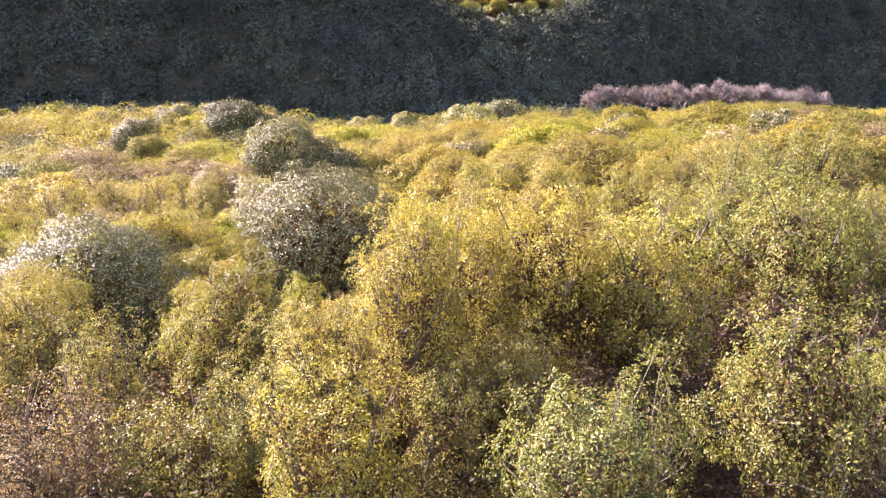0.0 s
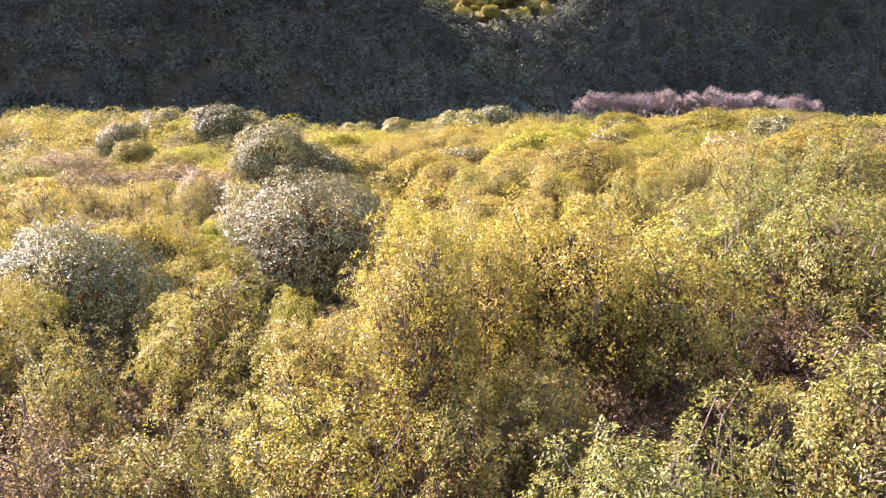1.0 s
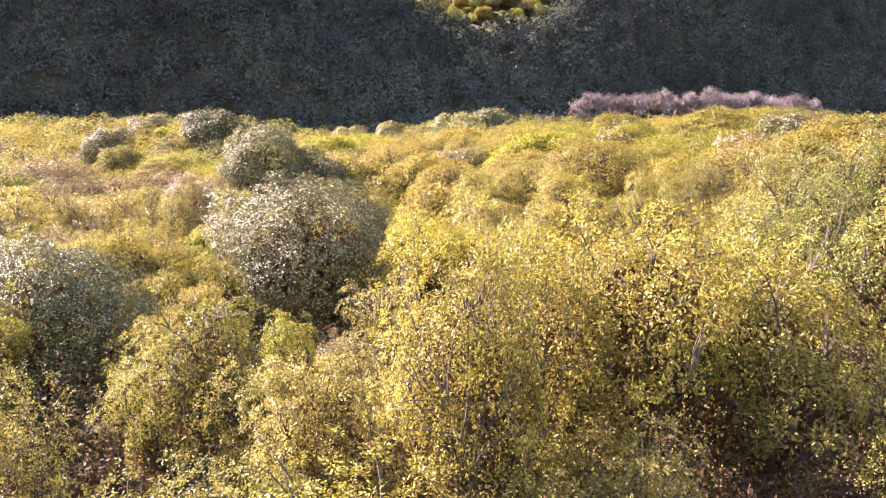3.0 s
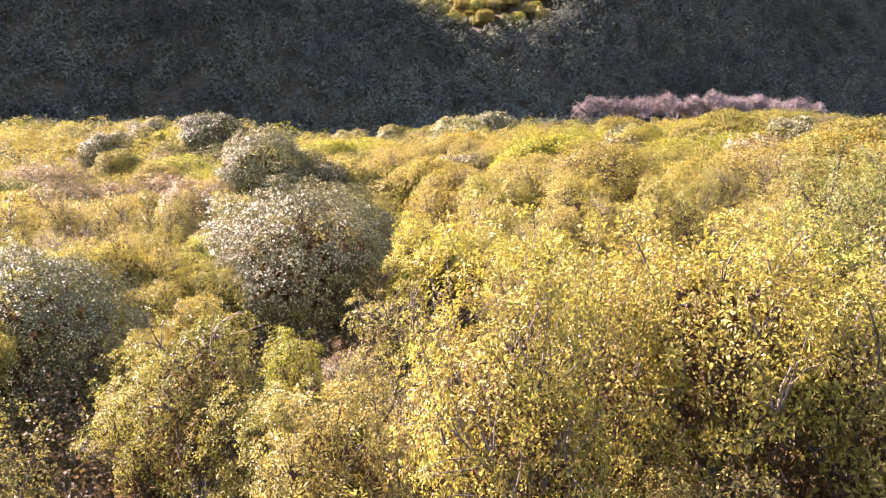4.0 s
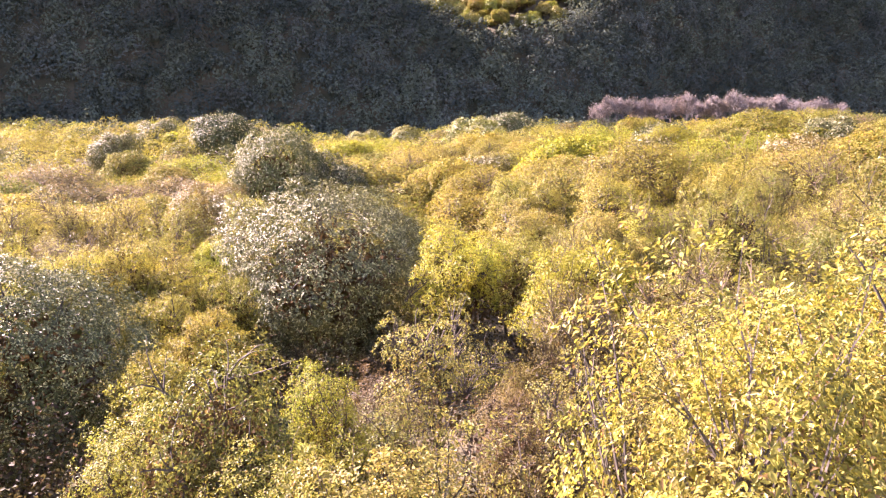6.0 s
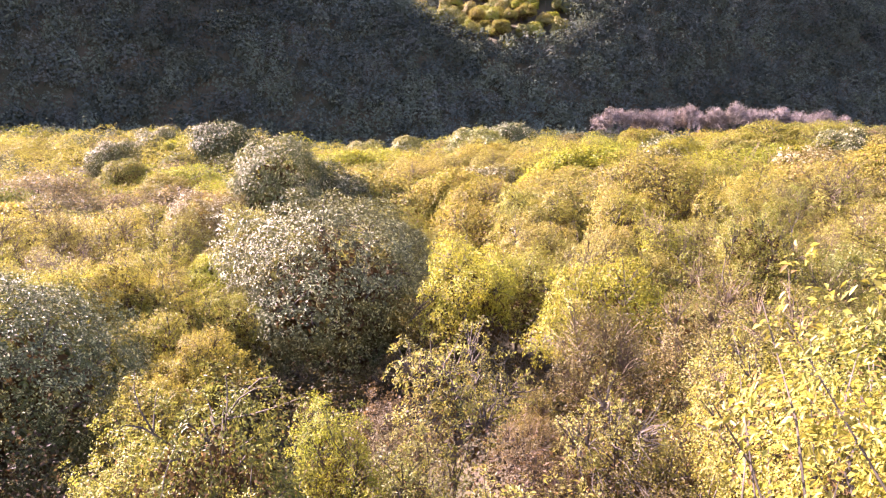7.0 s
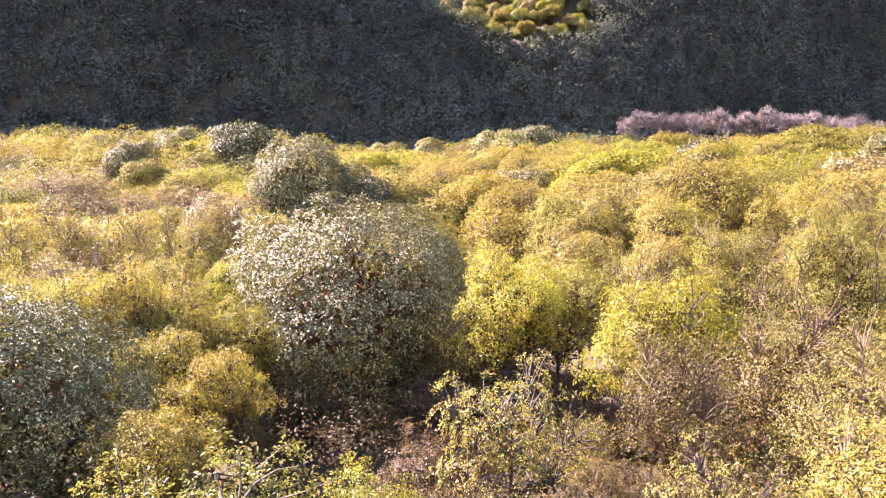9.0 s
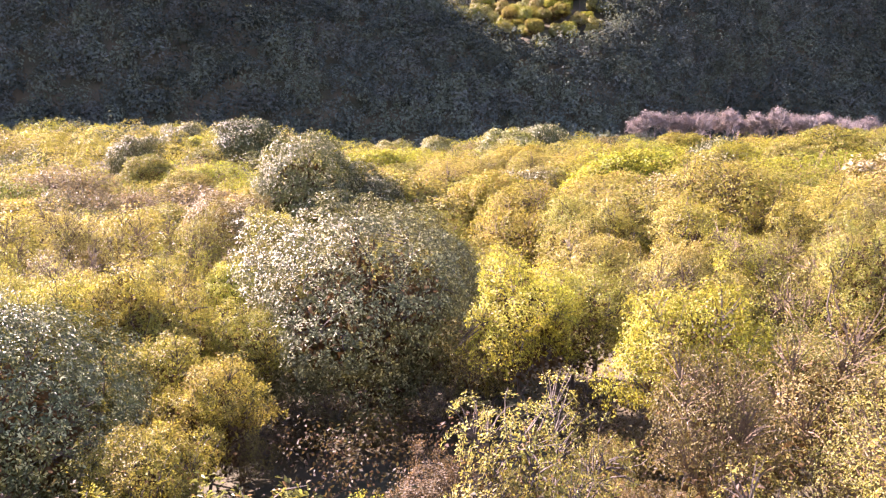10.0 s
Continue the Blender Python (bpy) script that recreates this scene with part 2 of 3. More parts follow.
def tree_parts(seed, height, radius, crown_h, lobes, size, amp, tufts, per, leaf, width, spread, twigs, skirt=-0.5, shell=0.2, gap=0.6, stray=0.03, least=0.74, ragged=0.3, core=1200, core_leaf=0.3, fine=0.012, limb_sides=5, boughs=6, flat=0.0, cup=0.45, mat=None, bark=None):
    """The meshes of one tree: trunk, limbs, brushwood and a crown of leaf tufts on uneven rounded masses."""
    rng = np.random.default_rng(seed)
    half = np.array([radius, radius, crown_h * 0.5])
    mid = np.array([0, 0, height - crown_h * 0.5])
    pts, outs, ends = crown_tufts(rng, half, tufts, lobes, size, amp, skirt, shell, gap, stray, least)
    wider = radius / np.percentile(np.linalg.norm(pts[:, :2], axis=1), 96)
    pts[:, :2] *= wider
    pts[:, 2] += half[2] - np.percentile(pts[:, 2], 99.5)
    pts, ends = pts + mid, ends + mid
    crown = leaves_mesh("crown", rng, pts, outs, per, leaf, width, spread, mat, ragged, inner=(mid, half, core, core_leaf), flat=flat, cup=cup)
    fork = np.array([0, 0, max(height * 0.1, mid[2] - crown_h * 0.42)])
    tv, tf = [], []
    tr = 0.016 * height
    tube(tv, tf, [(0, 0, -0.06), (0.03, 0.02, 0.25), (-0.05, 0.03, 0.5), (0.02, -0.05, 0.75), (0, 0, 1.0)], tr * 1.3, tr * 0.85, 8)
    limbs, runs = [], []
    wv, wf = [], []
    top = mid + np.array([0, 0, half[2] * 0.55])
    order = [None] + list(np.argsort(-np.linalg.norm(ends - fork, axis=1)))
    for q, k in enumerate(order[: max(boughs, 12)]):
        lv, lf = ([], []) if q < boughs else (wv, wf)
        start = fork + (top - fork) * (0 if k is None else rng.uniform(0.0, 0.55))
        path = bent(start, top if k is None else ends[k], rng, 0.03 if k is None else 0.10, 0.0 if k is None else 0.15, 6)
        tube(lv, lf, path, tr * (0.75 if k is None else 0.4), tr * 0.1, limb_sides)
        runs.append(np.array(path))
        if q < boughs:
            limbs.append(mesh_of("limb", lv, lf, bark or BARK))
    joints = np.concatenate([r[1:-1] + (r[2:] - r[1:-1]) * f for r in runs for f in np.linspace(0, 1, 7)])
    for k in rng.choice(len(pts), min(twigs, len(pts)), replace=False):
        start = joints[np.argmin(np.linalg.norm(joints - pts[k] * 0.9 - fork * 0.1, axis=1))]
        tube(wv, wf, bent(start, pts[k] + outs[k] * spread, rng, 0.08, 0.06, 4), fine * 2.2, fine * 0.5, 3)
    return mesh_of("trunk", tv, tf, bark or BARK), limbs, mesh_of("brushwood", wv, wf, bark or BARK), crown, fork[2]


OAK = dict(name="oak_tree", mat=LEAF, flat=0.3, cup=0.6)
HOLM = dict(name="holm_oak", cup=0.3)
HAZEL = dict(name="hazel_tree", bark=PALEBARK, flat=0.3)
BARE = dict(name="bare_tree", mat=LEAF, bark=ASHBARK)
KINDS = dict(
    oak_near=dict(OAK, seeds=(11, 12, 13, 14), height=7.0, radius=2.4, crown_h=6.4, lobes=18, size=0.52, amp=0.40, least=0.60, tufts=1000, per=24, leaf=0.092, width=0.042, spread=0.155, twigs=90, skirt=-0.8, shell=0.34, gap=0.95, stray=0.10, ragged=0.35, core=3600, core_leaf=0.13),
    oak_tall=dict(OAK, seeds=(1, 2, 3), height=10.5, radius=2.4, crown_h=9.6, lobes=26, size=0.42, amp=0.36, least=0.62, tufts=1450, per=24, leaf=0.092, width=0.042, spread=0.155, twigs=120, skirt=-0.9, shell=0.34, gap=0.95, stray=0.10, ragged=0.35, core=5000, core_leaf=0.13),
    oak_dome=dict(OAK, seeds=(17, 18), height=7.0, radius=2.4, crown_h=5.2, lobes=16, size=0.54, amp=0.38, least=0.64, tufts=900, per=24, leaf=0.092, width=0.042, spread=0.155, twigs=80, skirt=-0.7, shell=0.34, gap=0.95, stray=0.10, ragged=0.35, core=3600, core_leaf=0.13),
    oak_open=dict(OAK, seeds=(15, 16), height=7.0, radius=2.4, crown_h=5.2, lobes=16, size=0.5, amp=0.4, least=0.66, tufts=560, per=24, leaf=0.092, width=0.042, spread=0.15, twigs=300, skirt=-0.5, shell=0.55, gap=0.9, stray=0.12, ragged=0.4, core=100, core_leaf=0.22, boughs=9),
    oak_mid=dict(OAK, seeds=(21, 22, 23, 24), height=7.5, radius=3.0, crown_h=6.2, lobes=14, size=0.6, amp=0.32, least=0.66, tufts=2300, per=16, leaf=0.105, width=0.05, spread=0.16, twigs=130, skirt=-0.7, shell=0.32, gap=0.8, stray=0.07, ragged=0.4, fine=0.016, core=900, core_leaf=0.3),
    oak_far=dict(OAK, seeds=(31, 32, 33, 34), mat=FINELEAF, height=8.0, radius=4.0, crown_h=6.6, lobes=10, size=0.75, amp=0.2, least=0.74, tufts=3400, per=8, leaf=0.18, width=0.10, spread=0.17, twigs=30, limb_sides=4, skirt=-0.6, shell=0.24, gap=0.45, stray=0.05, ragged=0.4, fine=0.03, boughs=0, core=800, core_leaf=0.5),
    holm_near=dict(HOLM, seeds=(41, 42), mat=EVERGREEN, height=9.6, radius=5.2, crown_h=10.4, lobes=26, size=0.50, amp=0.16, least=0.86, tufts=7500, per=14, leaf=0.128, width=0.053, spread=0.15, twigs=60, skirt=-0.85, shell=0.16, gap=0.7, stray=0.10, ragged=0.22, fine=0.016, core=2500, core_leaf=0.4),
    holm_mid=dict(HOLM, seeds=(51, 52), mat=HOLMLEAF, height=9.5, radius=4.5, crown_h=8.6, lobes=18, size=0.55, amp=0.24, least=0.76, tufts=3600, per=11, leaf=0.20, width=0.09, spread=0.2, twigs=20, skirt=-0.8, shell=0.18, gap=0.7, stray=0.08, ragged=0.22, fine=0.02, core=1500, core_leaf=0.45),
    holm_far=dict(HOLM, seeds=(61, 62, 63), mat=HOLMLEAF, height=9.5, radius=4.5, crown_h=7.8, lobes=11, size=0.7, amp=0.25, least=0.74, tufts=2600, per=7, leaf=0.28, width=0.14, spread=0.26, twigs=0, limb_sides=4, skirt=-0.6, shell=0.2, gap=0.65, stray=0.07, ragged=0.22, fine=0.03, boughs=0, core=700, core_leaf=0.6),
    sparse_mid=dict(HAZEL, seeds=(71, 72, 73), mat=LEAF, height=8.0, radius=3.0, crown_h=7.0, lobes=13, size=0.6, amp=0.28, least=0.68, tufts=2400, per=8, leaf=0.088, width=0.046, spread=0.15, twigs=560, skirt=-0.8, shell=0.6, gap=0.6, stray=0.12, ragged=0.45, fine=0.012, core=150),
    sparse_far=dict(HAZEL, seeds=(81, 82, 83), mat=FINELEAF, height=8.5, radius=3.8, crown_h=7.4, lobes=9, size=0.8, amp=0.2, least=0.76, tufts=4000, per=7, leaf=0.135, width=0.07, spread=0.18, twigs=260, limb_sides=4, skirt=-0.75, shell=0.36, gap=0.4, stray=0.08, ragged=0.4, fine=0.02, boughs=0, core=400, core_leaf=0.4),
    bare_far=dict(BARE, seeds=(95, 96), height=8.5, radius=3.0, crown_h=7.0, lobes=9, size=0.7, amp=0.3, tufts=700, per=2, leaf=0.24, width=0.08, spread=0.3, twigs=420, limb_sides=4, skirt=-0.4, shell=0.7, gap=0.2, stray=0.2, fine=0.035, boughs=0, core=0),
)
TINTS = dict(
    yellow=((0.30, 0.28, 0.055), "yellow-green spring leaves"),
    lime=((0.32, 0.33, 0.042), "bright lime-yellow leaves"),
    gold=((0.29, 0.264, 0.068), "golden-green young leaves"),
    olive=((0.195, 0.20, 0.048), "olive-green leaves"),
    green=((0.205, 0.225, 0.06), "fresh green leaves"),
    mauve=((0.210, 0.172, 0.092), "mauve-brown buds"),
    ash=((0.34, 0.29, 0.275), "pale mauve-grey twigs"),
    dark=((0.085, 0.095, 0.036), "dark pale-tipped leaves"),
    sage=((0.13, 0.138, 0.052), "pale-tipped grey leaves"),
    # umber carries the brown shade beneath the crowns in its colour
    umber=((0.12, 0.08, 0.042), "brown leaves darkened for shade"),
    brown=((0.18, 0.148, 0.05), "brownish-green leaves"),
)
SHAPE = dict(oak="oak tree with", holm="domed holm oak with", sparse="airy hazel tree with", bare="leafless tree with")
pick = random.Random(5)
made_trees = {}
places = []


def grow(kind, x, y, top, r, tint, note="in the woodland", turn=None):
    """Plants one tree: its kind, foot, the height of its top above the zero level, the crown's radius, its tint."""
    foot = ground(x, y)
    if kind == "oak_near" and (top - foot) * 2.4 / r > 9.5:
        kind = "oak_tall"
    spec = dict(KINDS[kind])
    name, seeds = spec.pop("name"), spec.pop("seeds")
    seed = seeds[len(places) % len(seeds)]
    s = r / spec["radius"]
    tall = max(s, min(1.2 * s, (top - foot) * 0.86 / spec["crown_h"]))
    lift = (top - foot) / tall - spec["height"]
    m = Matrix.LocRotScale((x, y, foot), Euler((0, 0, pick.uniform(0, 6.28) if turn is None else turn)), (s, s, tall))
    rgb, words = TINTS[tint]
    if (kind, seed) not in made_trees:
        tree = new(name)
        trunk, limbs, wood, crown, fork = tree_parts(seed, **spec)
        tree["fork"] = fork
        for part_name, me in [("trunk", trunk)] + [("limb", q) for q in limbs] + [("brushwood", wood), ("crown", crown)]:
            child = new(part_name, me)
            child.parent = tree
            if part_name in ("brushwood", "crown"):
                tagged(child, kind="stuff")
        tree.matrix_basis = m
        made_trees[kind, seed] = tree
    else:
        source = made_trees[kind, seed]
        keep, source.scale = source.scale.copy(), (1, 1, 1)
        tree = copy_thing(source, m)
        source.scale = keep
    j = pick.uniform(0.85, 1.15)
    for child in tree.children:
        if child.name.startswith("trunk"):
            child.scale = (1, 1, max(0.3, tree["fork"] + lift))
        else:
            child.location = (0, 0, lift)
        child.color = (rgb[0] * j * pick.uniform(0.92, 1.08), rgb[1] * j, rgb[2] * j, 1)
    tagged(tree, SHAPE[kind.split("_")[0]] + " " + words + " " + note, "tree", name.replace("_", " ") + "s of the wood")
    places.append((x, y, r))
    return tree


# the tall trees that stand out, then their neighbours
grow("holm_near", -9.5, 53.0, 10.8, 6.3, "sage", "above its neighbours", turn=0.5)
grow("holm_mid", -18.0, 77.0, 14.9, 4.3, "sage", "behind a paler dome", turn=1.0)
grow("holm_mid", -13.8, 80.0, 13.0, 4.2, "dark", "behind a paler dome", turn=0.2)
grow("holm_mid", -20.5, 67.0, 10.4, 3.2, "brown", "beside taller holm oaks")
grow("holm_near", -18.6, 37.5, 8.5, 4.7, "sage", "half in shade", turn=2.0)
grow("oak_dome", -7.4, 25.0, 8.5, 2.1, "olive", "and forked trunk", turn=0.0)
grow("oak_near", -5.7, 27.5, 7.5, 1.2, "lime", "near a domed holm oak")
grow("oak_open", -3.2, 33.0, 7.7, 2.0, "gold", "before a domed holm oak")
grow("oak_mid", -2.5, 48.0, 9.0, 2.7, "lime", "beside the domed holm oak")
grow("oak_mid", 3.0, 43.0, 8.7, 2.8, "lime")
grow("sparse_mid", 5.8, 38.5, 8.4, 3.0, "brown")
grow("sparse_mid", 1.6, 36.0, 8.0, 2.0, "brown")
grow("sparse_mid", 4.4, 33.0, 7.4, 2.2, "gold")
grow("oak_near", 1.9, 22.0, 9.7, 1.7, "yellow")
grow("oak_near", -0.9, 15.6, 11.0, 1.3, "yellow", "on the lower slope")
grow("oak_near", 0.4, 17.2, 11.15, 1.6, "yellow", "on the lower slope")
grow("oak_dome", 2.1, 17.6, 11.1, 1.8, "yellow", "on the lower slope")
grow("oak_near", 1.1, 15.7, 8.5, 1.4, "gold", "on the lower slope")
grow("oak_dome", 4.0, 17.6, 10.3, 2.0, "yellow")
grow("oak_near", 13.0, 34.0, 12.6, 2.8, "green", "on rising ground")
grow("oak_near", 16.8, 36.0, 13.6, 3.0, "olive", "on rising ground")
grow("oak_near", 15.4, 41.5, 12.9, 2.8, "olive", "on rising ground")
grow("oak_dome", 10.6, 24.0, 11.2, 2.6, "olive", "on rising ground")
grow("oak_near", 13.9, 26.5, 11.2, 2.5, "olive", "on rising ground")
grow("oak_near", 9.6, 29.5, 11.0, 2.4, "olive", "on rising ground")
grow("oak_dome", 6.7, 24.0, 10.6, 2.8, "yellow")
grow("oak_near", 2.2, 11.0, 8.9, 1.7, "green", "on the lower slope")
grow("oak_dome", 5.6, 11.9, 9.8, 1.7, "olive")
# umber trees: dark colour as shade below the taller crowns
grow("oak_near", 3.0, 15.6, 7.6, 1.6, "umber", "under taller crowns")
grow("oak_near", 5.3, 16.0, 7.7, 1.7, "umber", "under taller crowns")
grow("oak_near", 7.6, 21.6, 8.3, 1.9, "umber", "under taller crowns")
grow("oak_near", 9.2, 21.6, 8.0, 1.8, "umber", "under taller crowns")
grow("oak_near", 12.0, 21.8, 8.2, 1.8, "umber", "under taller crowns")
grow("oak_near", 7.4, 12.4, 7.2, 1.6, "umber", "under taller crowns")
grow("oak_near", -2.4, 14.4, 8.4, 1.8, "yellow")
grow("oak_near", -13.7, 23.5, 8.0, 1.9, "gold")
grow("sparse_mid", -9.4, 17.0, 6.6, 2.2, "mauve")
grow("oak_near", -9.9, 20.0, 7.5, 1.5, "gold", "before a holm oak")
grow("oak_near", 0.2, 14.5, 8.3, 1.6, "gold")
grow("oak_near", -6.5, 17.5, 6.5, 2.1, "olive")
grow("oak_mid", -17.0, 47.5, 7.3, 2.5, "yellow")
grow("oak_mid", -15.5, 43.0, 6.3, 2.2, "yellow")
grow("oak_mid", -13.0, 41.0, 6.0, 2.0, "yellow")
grow("oak_mid", -12.6, 35.5, 5.6, 1.8, "yellow")
grow("oak_mid", -10.4, 31.0, 5.0, 1.7, "olive")
grow("oak_near", -5.2, 36.5, 4.6, 1.8, "umber", "under taller crowns")
grow("oak_near", -1.0, 29.5, 5.4, 1.6, "umber", "under taller crowns")
grow("oak_mid", -14.0, 48.5, 6.4, 2.0, "yellow")
grow("oak_near", -3.7, 21.0, 8.2, 1.7, "gold")
grow("oak_near", -2.0, 23.0, 7.4, 1.4, "brown")
grow("sparse_mid", -4.8, 31.0, 5.6, 1.5, "mauve")
grow("oak_open", 0.6, 30.0, 6.9, 1.8, "gold")
grow("oak_near", -4.0, 27.0, 6.8, 1.5, "olive")
grow("oak_near", -9.7, 27.5, 6.8, 1.6, "yellow")
grow("oak_near", -5.6, 23.3, 7.3, 1.5, "yellow")
grow("oak_near", 3.4, 27.5, 8.8, 2.0, "yellow")
grow("oak_near", -4.4, 17.5, 7.0, 1.5, "olive")
grow("sparse_far", 9.2, 104.0, 15.5, 6.2, "gold", "with a smooth rounded top")
grow("oak_far", 37.0, 172.0, 21.4, 7.0, "yellow")
grow("oak_far", 31.7, 98.0, 17.9, 5.0, "yellow", "taller than its neighbours")
grow("holm_far", 2.3, 180.0, 22.2, 8.4, "olive", "at the far edge")
grow("holm_far", 11.2, 186.0, 23.6, 6.6, "sage", "at the far edge")
grow("holm_far", -13.3, 184.0, 20.6, 3.9, "olive", "at the far edge")
grow("holm_far", -22.3, 177.0, 19.2, 5.3, "olive", "at the far edge")
grow("holm_far", -44.4, 152.0, 21.2, 6.4, "dark", "at the far edge")
grow("holm_far", -39.7, 157.0, 18.8, 5.0, "brown", "at the far edge")
grow("holm_far", -53.3, 126.0, 16.8, 4.4, "sage")
grow("holm_far", -60.4, 162.0, 20.8, 5.2, "sage")
grow("sparse_far", -46.5, 95.0, 11.8, 6.4, "mauve")
grow("oak_mid", -28.0, 67.0, 9.3, 4.8, "yellow")
grow("oak_mid", -34.5, 67.0, 9.1, 4.6, "yellow")
grow("sparse_mid", -27.0, 57.0, 7.7, 3.2, "mauve")
grow("oak_mid", -18.6, 46.5, 8.6, 2.3, "yellow")
grow("oak_mid", -20.6, 44.0, 7.8, 2.1, "yellow")
grow("oak_mid", -17.2, 56.0, 7.3, 1.8, "lime", "beside the domed holm oak")
grow("sparse_mid", 11.1, 81.0, 11.6, 4.6, "gold")
grow("sparse_mid", 4.9, 89.0, 11.4, 3.8, "yellow")
grow("oak_mid", 16.3, 67.0, 12.2, 4.2, "yellow")
grow("oak_near", 10.6, 46.5, 11.4, 2.2, "yellow")
grow("oak_mid", 8.4, 62.5, 11.1, 3.6, "yellow")
grow("oak_far", -1.9, 97.0, 12.7, 5.4, "yellow")

# an open dark hollow behind the lime-coloured trees
places.append((-1.6, 63.0, 3.4))

# lower growth only on the near side of the far holm oaks
places += [(x, y - q, r) for x, y, r in places if y > 125 for q in (8.0, 16.0)]

# the rest of the wood, as close as the crowns allow
scatter = random.Random(21)


def clear(x, y, r, share):
    return all((x - a) ** 2 + (y - b) ** 2 > (share * (r + c)) ** 2 for a, b, c in places)


def fill(y0, y1, tries, r0, r1, share, kinds):
    for _ in range(tries):
        y = scatter.uniform(y0, y1)
        x = scatter.uniform(-0.62 * y - 7, 0.60 * y + 5)
        r = scatter.uniform(r0, r1)
        if not clear(x, y, r, share) or (-16 < x < 4 and y < 50) or y > hill_foot(x) - 9:
            continue
        top = canopy(x, y) + scatter.uniform(-1.5, 0.7) + 2.0 * noise.noise((x * 0.045, y * 0.045, 9.0))
        mood = noise.noise((x * 0.03, y * 0.03, 5.0)) + scatter.uniform(-0.35, 0.35)
        kind = kinds[0] if scatter.random() < 0.55 - 0.3 * smooth(-5, 15, x) else (kinds[1] if scatter.random() < 0.85 else kinds[2])
        if kind.startswith("holm"):
            tint = scatter.choice(("dark", "sage", "brown"))
        elif mood < -0.3:
            tint = "olive" if scatter.random() < 0.75 else "mauve"
        elif mood < 0.05:
            tint = "gold"
        elif mood < 0.4:
            tint = "yellow"
        else:
            tint = "lime"
        if x > 6 and y < 50:
            tint = "olive" if scatter.random() < 0.7 else "green"
        if y < 60:
            top -= 1.4
        grow(kind, x, y, top, r, tint)


fill(9, 32, 900, 1.5, 2.2, 0.72, ("oak_mid", "oak_mid", "sparse_mid"))
fill(30, 66, 1500, 2.0, 3.4, 0.62, ("oak_mid", "sparse_mid", "sparse_mid"))
fill(64, 118, 3000, 3.8, 6.6, 0.5, ("oak_far", "sparse_far", "holm_far"))

# low bushes that close the gaps between the near trees
for _ in range(1500):
    y = scatter.uniform(13, 52)
    x = scatter.uniform(-17, 9)
    r = scatter.uniform(1.0, 1.7)
    if clear(x, y, r, 0.6) and not (-12 < x < -1 and 31 < y < 48):
        grow(scatter.choice(("sparse_mid", "oak_open", "sparse_mid")), x, y, ground(x, y) + scatter.uniform(1.8, 3.4), r, scatter.choice(("brown", "olive", "mauve", "gold")), "low between taller trees")

# leafless row at the foot of the hill
for k in range(26):
    x = 36 + 2.7 * k + scatter.uniform(-1.6, 1.6)
    y = hill_foot(x) - 19 + scatter.uniform(-4, 3)
    rise = 1.6 * math.sin(math.pi * k / 25) + 0.6 * math.sin(k * 1.1)
    grow("bare_far", x, y, 12 + 0.078 * y + rise + scatter.uniform(-1.2, 0.4), scatter.uniform(2.6, 3.8), "ash", "below the hill")

# the farther wood and the hillside woods, too many and too far to count
rng = np.random.default_rng(77)


def far_crowns(name, spots, leaf, per_crown, mat, label, lobes=9, size=0.75, amp=0.26, per=1, ragged=0.4, cup=0.45):
    """Many crowns in one mesh; spots: centre, radii and tint of each."""
    shapes = [crown_tufts(rng, np.ones(3), per_crown, lobes, size, amp, -0.4, 0.16, 0.4, 0.04)[:2] for _ in range(7)]
    hp, ho, hc = [], [], []
    for k, (x, y, z, r, h, rgb) in enumerate(spots):
        p, o = shapes[k % 7]
        a = rng.uniform(0, 6.28)
        turn = np.array([[math.cos(a), math.sin(a), 0], [-math.sin(a), math.cos(a), 0], [0, 0, 1]])
        stretch = np.array([r, r, h])
        hp.append((p @ turn) * stretch + np.array([x, y, z]))
        ho.append(unit((o @ turn) / stretch))
        hc.append(np.tile(np.array(rgb, np.float32) * rng.uniform(0.85, 1.15), (len(p), 1)))
    ob = new(name, leaves_mesh(name, rng, np.concatenate(hp), np.concatenate(ho), per, leaf, leaf * 0.65, leaf * 0.7, mat, ragged, np.concatenate(hc), cup=cup))
    return tagged(ob, label, "woods", kind="stuff")


spots = []
for _ in range(6000):
    y = scatter.uniform(114, 207)
    x = scatter.uniform(-0.62 * y - 8, 0.60 * y + 8)
    r = scatter.uniform(3.8, 7.0)
    if not clear(x, y, r, 0.5) or y > hill_foot(x) - 9:
        continue
    places.append((x, y, r))
    top = canopy(x, y) + scatter.uniform(-1.5, 0.7) + 2.0 * noise.noise((x * 0.04, y * 0.04, 9.0))
    mood = noise.noise((x * 0.03, y * 0.03, 5.0)) + scatter.uniform(-0.4, 0.4)
    tint = "gold" if mood < -0.3 else "yellow" if mood < 0.2 else "lime"
    if scatter.random() < 0.22:
        tint = scatter.choice(("dark", "sage", "brown", "mauve"))
    h = scatter.uniform(3.2, 4.6)
    spots.append((x, y, top - h * 0.95, r, h, TINTS[tint][0]))
far_crowns("far_woods", spots, 0.25, 480, FARLEAF, "sunlit yellow-green treetops towards the hill", per=4, amp=0.2)

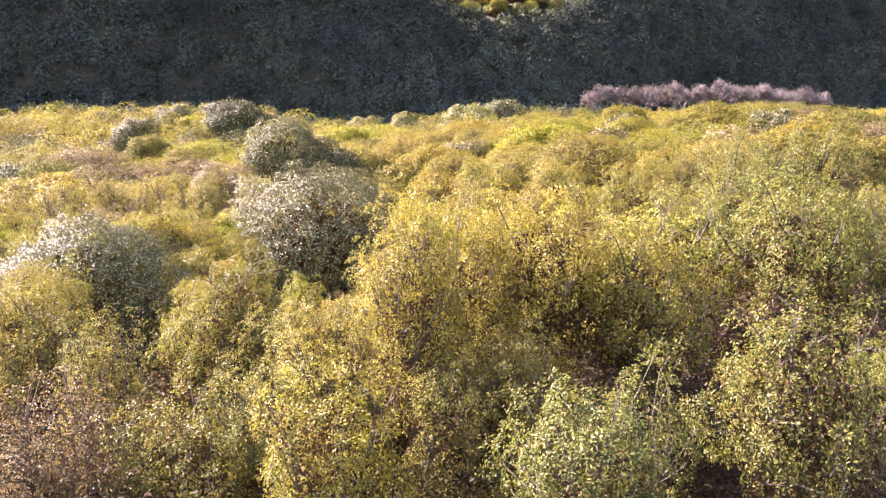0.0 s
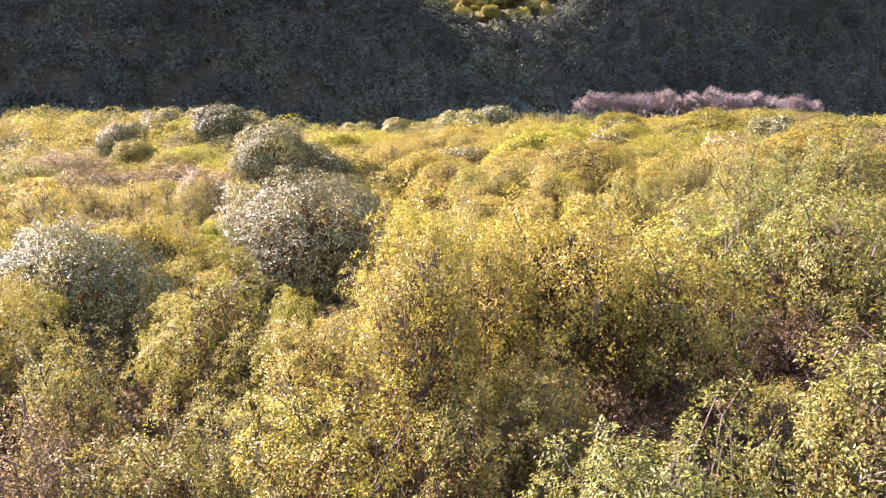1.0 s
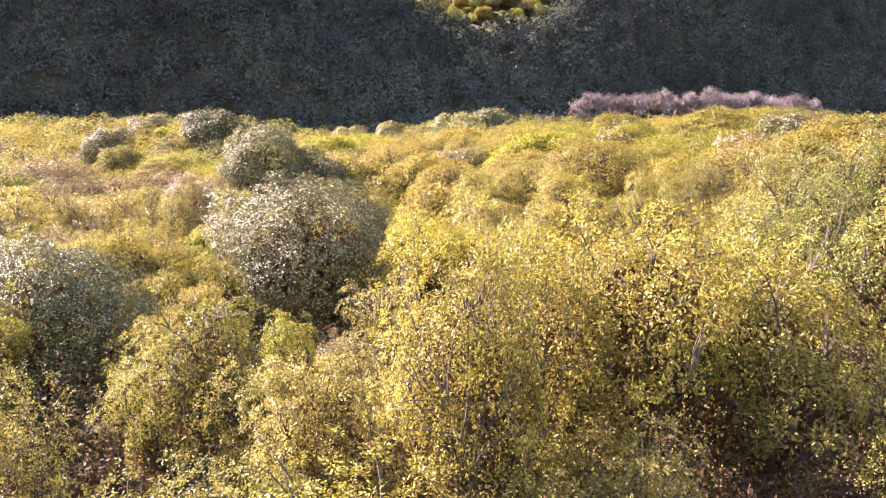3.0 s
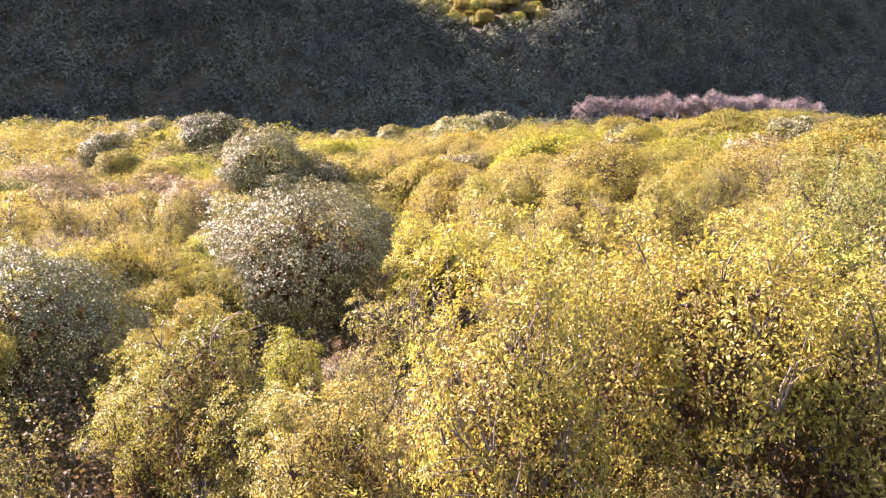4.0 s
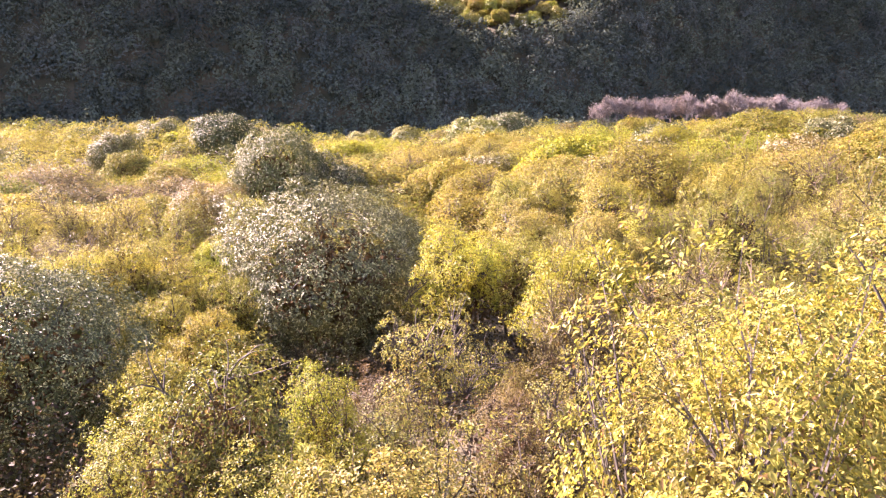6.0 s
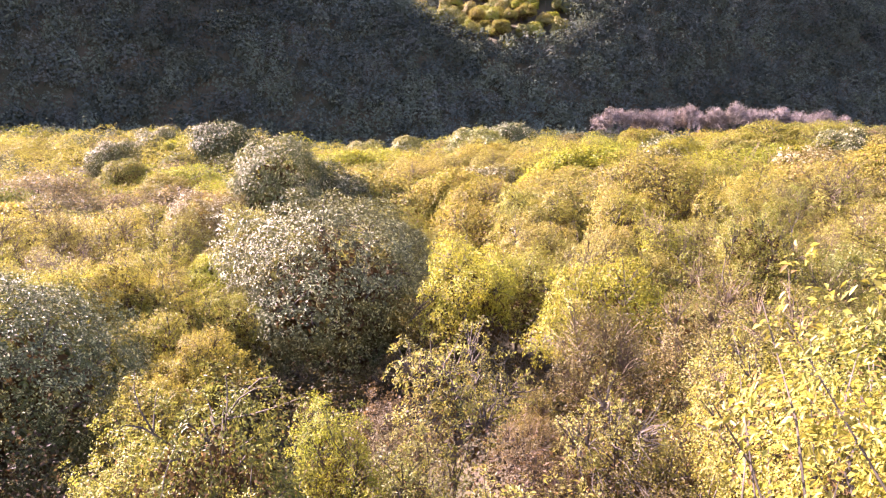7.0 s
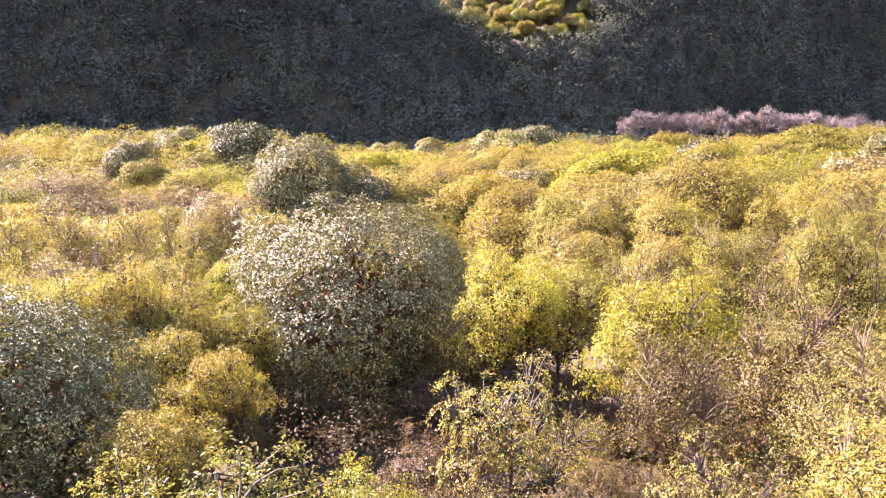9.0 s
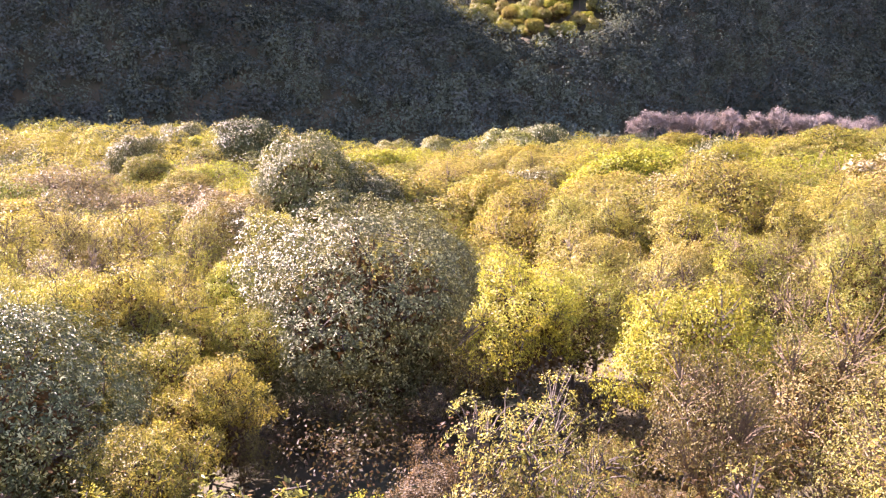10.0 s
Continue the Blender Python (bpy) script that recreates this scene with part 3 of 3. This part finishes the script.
spots = []
for gi, gj in [(gi, gj) for gi in range(78) for gj in range(-4, 34)]:
    x = -185 + 5.0 * gi + scatter.uniform(-2.2, 2.2)
    y = hill_foot(x) + 2.7 * gj + scatter.uniform(-1.4, 1.4)
    z = ground(x, y)
    if z > 22 + 0.25 * y:
        continue
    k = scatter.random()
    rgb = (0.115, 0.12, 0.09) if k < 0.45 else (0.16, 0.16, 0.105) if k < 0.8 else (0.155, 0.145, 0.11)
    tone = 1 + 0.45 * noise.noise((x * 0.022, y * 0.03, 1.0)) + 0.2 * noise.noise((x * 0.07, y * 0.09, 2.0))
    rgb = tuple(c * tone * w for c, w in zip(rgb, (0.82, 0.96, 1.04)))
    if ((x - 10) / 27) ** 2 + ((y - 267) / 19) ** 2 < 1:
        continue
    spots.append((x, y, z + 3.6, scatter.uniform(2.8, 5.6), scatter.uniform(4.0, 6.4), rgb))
# knoll trees: lighter tints than the slope around, adding sunlight by colour
for gi in range(13):
    for gj in range(9):
        x, y = -22 + 5 * gi + 2.5 * (gj % 2) + scatter.uniform(-1.5, 1.5), 245 + 4.6 * gj + scatter.uniform(-1.5, 1.5)
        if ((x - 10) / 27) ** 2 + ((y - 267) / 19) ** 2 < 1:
            grow("holm_mid" if scatter.random() < 0.5 else "oak_far", x, y, ground(x, y) + scatter.uniform(4.0, 9.5), scatter.uniform(1.8, 3.3), scatter.choice(("olive", "lime", "gold", "yellow")), "on a sunlit knoll, tint brightened for the sun")
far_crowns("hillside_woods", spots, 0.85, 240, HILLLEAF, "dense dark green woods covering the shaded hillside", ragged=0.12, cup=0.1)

# bushes between the farther trees
spots = []
for _ in range(900):
    y = scatter.uniform(58, 190)
    x = scatter.uniform(-0.62 * y - 6, 0.60 * y + 6)
    rgb = scatter.choice(((0.12, 0.11, 0.05), (0.20, 0.18, 0.07), (0.17, 0.12, 0.075)))
    spots.append((x, y, ground(x, y) + scatter.uniform(1.5, 3.2), scatter.uniform(2.0, 3.6), scatter.uniform(1.8, 3.0), rgb))
far_crowns("far_bushes", spots, 0.42, 130, FARLEAF, "brown and olive bushes between the trees")

# low growth under the trees, its dark brown tints standing in for shade
spots = []
for _ in range(1500):
    y = scatter.uniform(-8, 75) if scatter.random() < 0.8 else scatter.uniform(2, 34)
    x = scatter.uniform(-0.5 * abs(y) - 14, 0.5 * abs(y) + 14)
    h = scatter.uniform(1.0, 2.0) * (1.5 if y < 34 else 1.0)
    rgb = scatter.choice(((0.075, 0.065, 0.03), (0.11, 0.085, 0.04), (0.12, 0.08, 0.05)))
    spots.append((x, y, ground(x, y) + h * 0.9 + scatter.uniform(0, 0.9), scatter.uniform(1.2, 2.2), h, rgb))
far_crowns("undergrowth", spots, 0.15, 150, FARLEAF, "brown and green shrubs under the trees, darkened for shade")
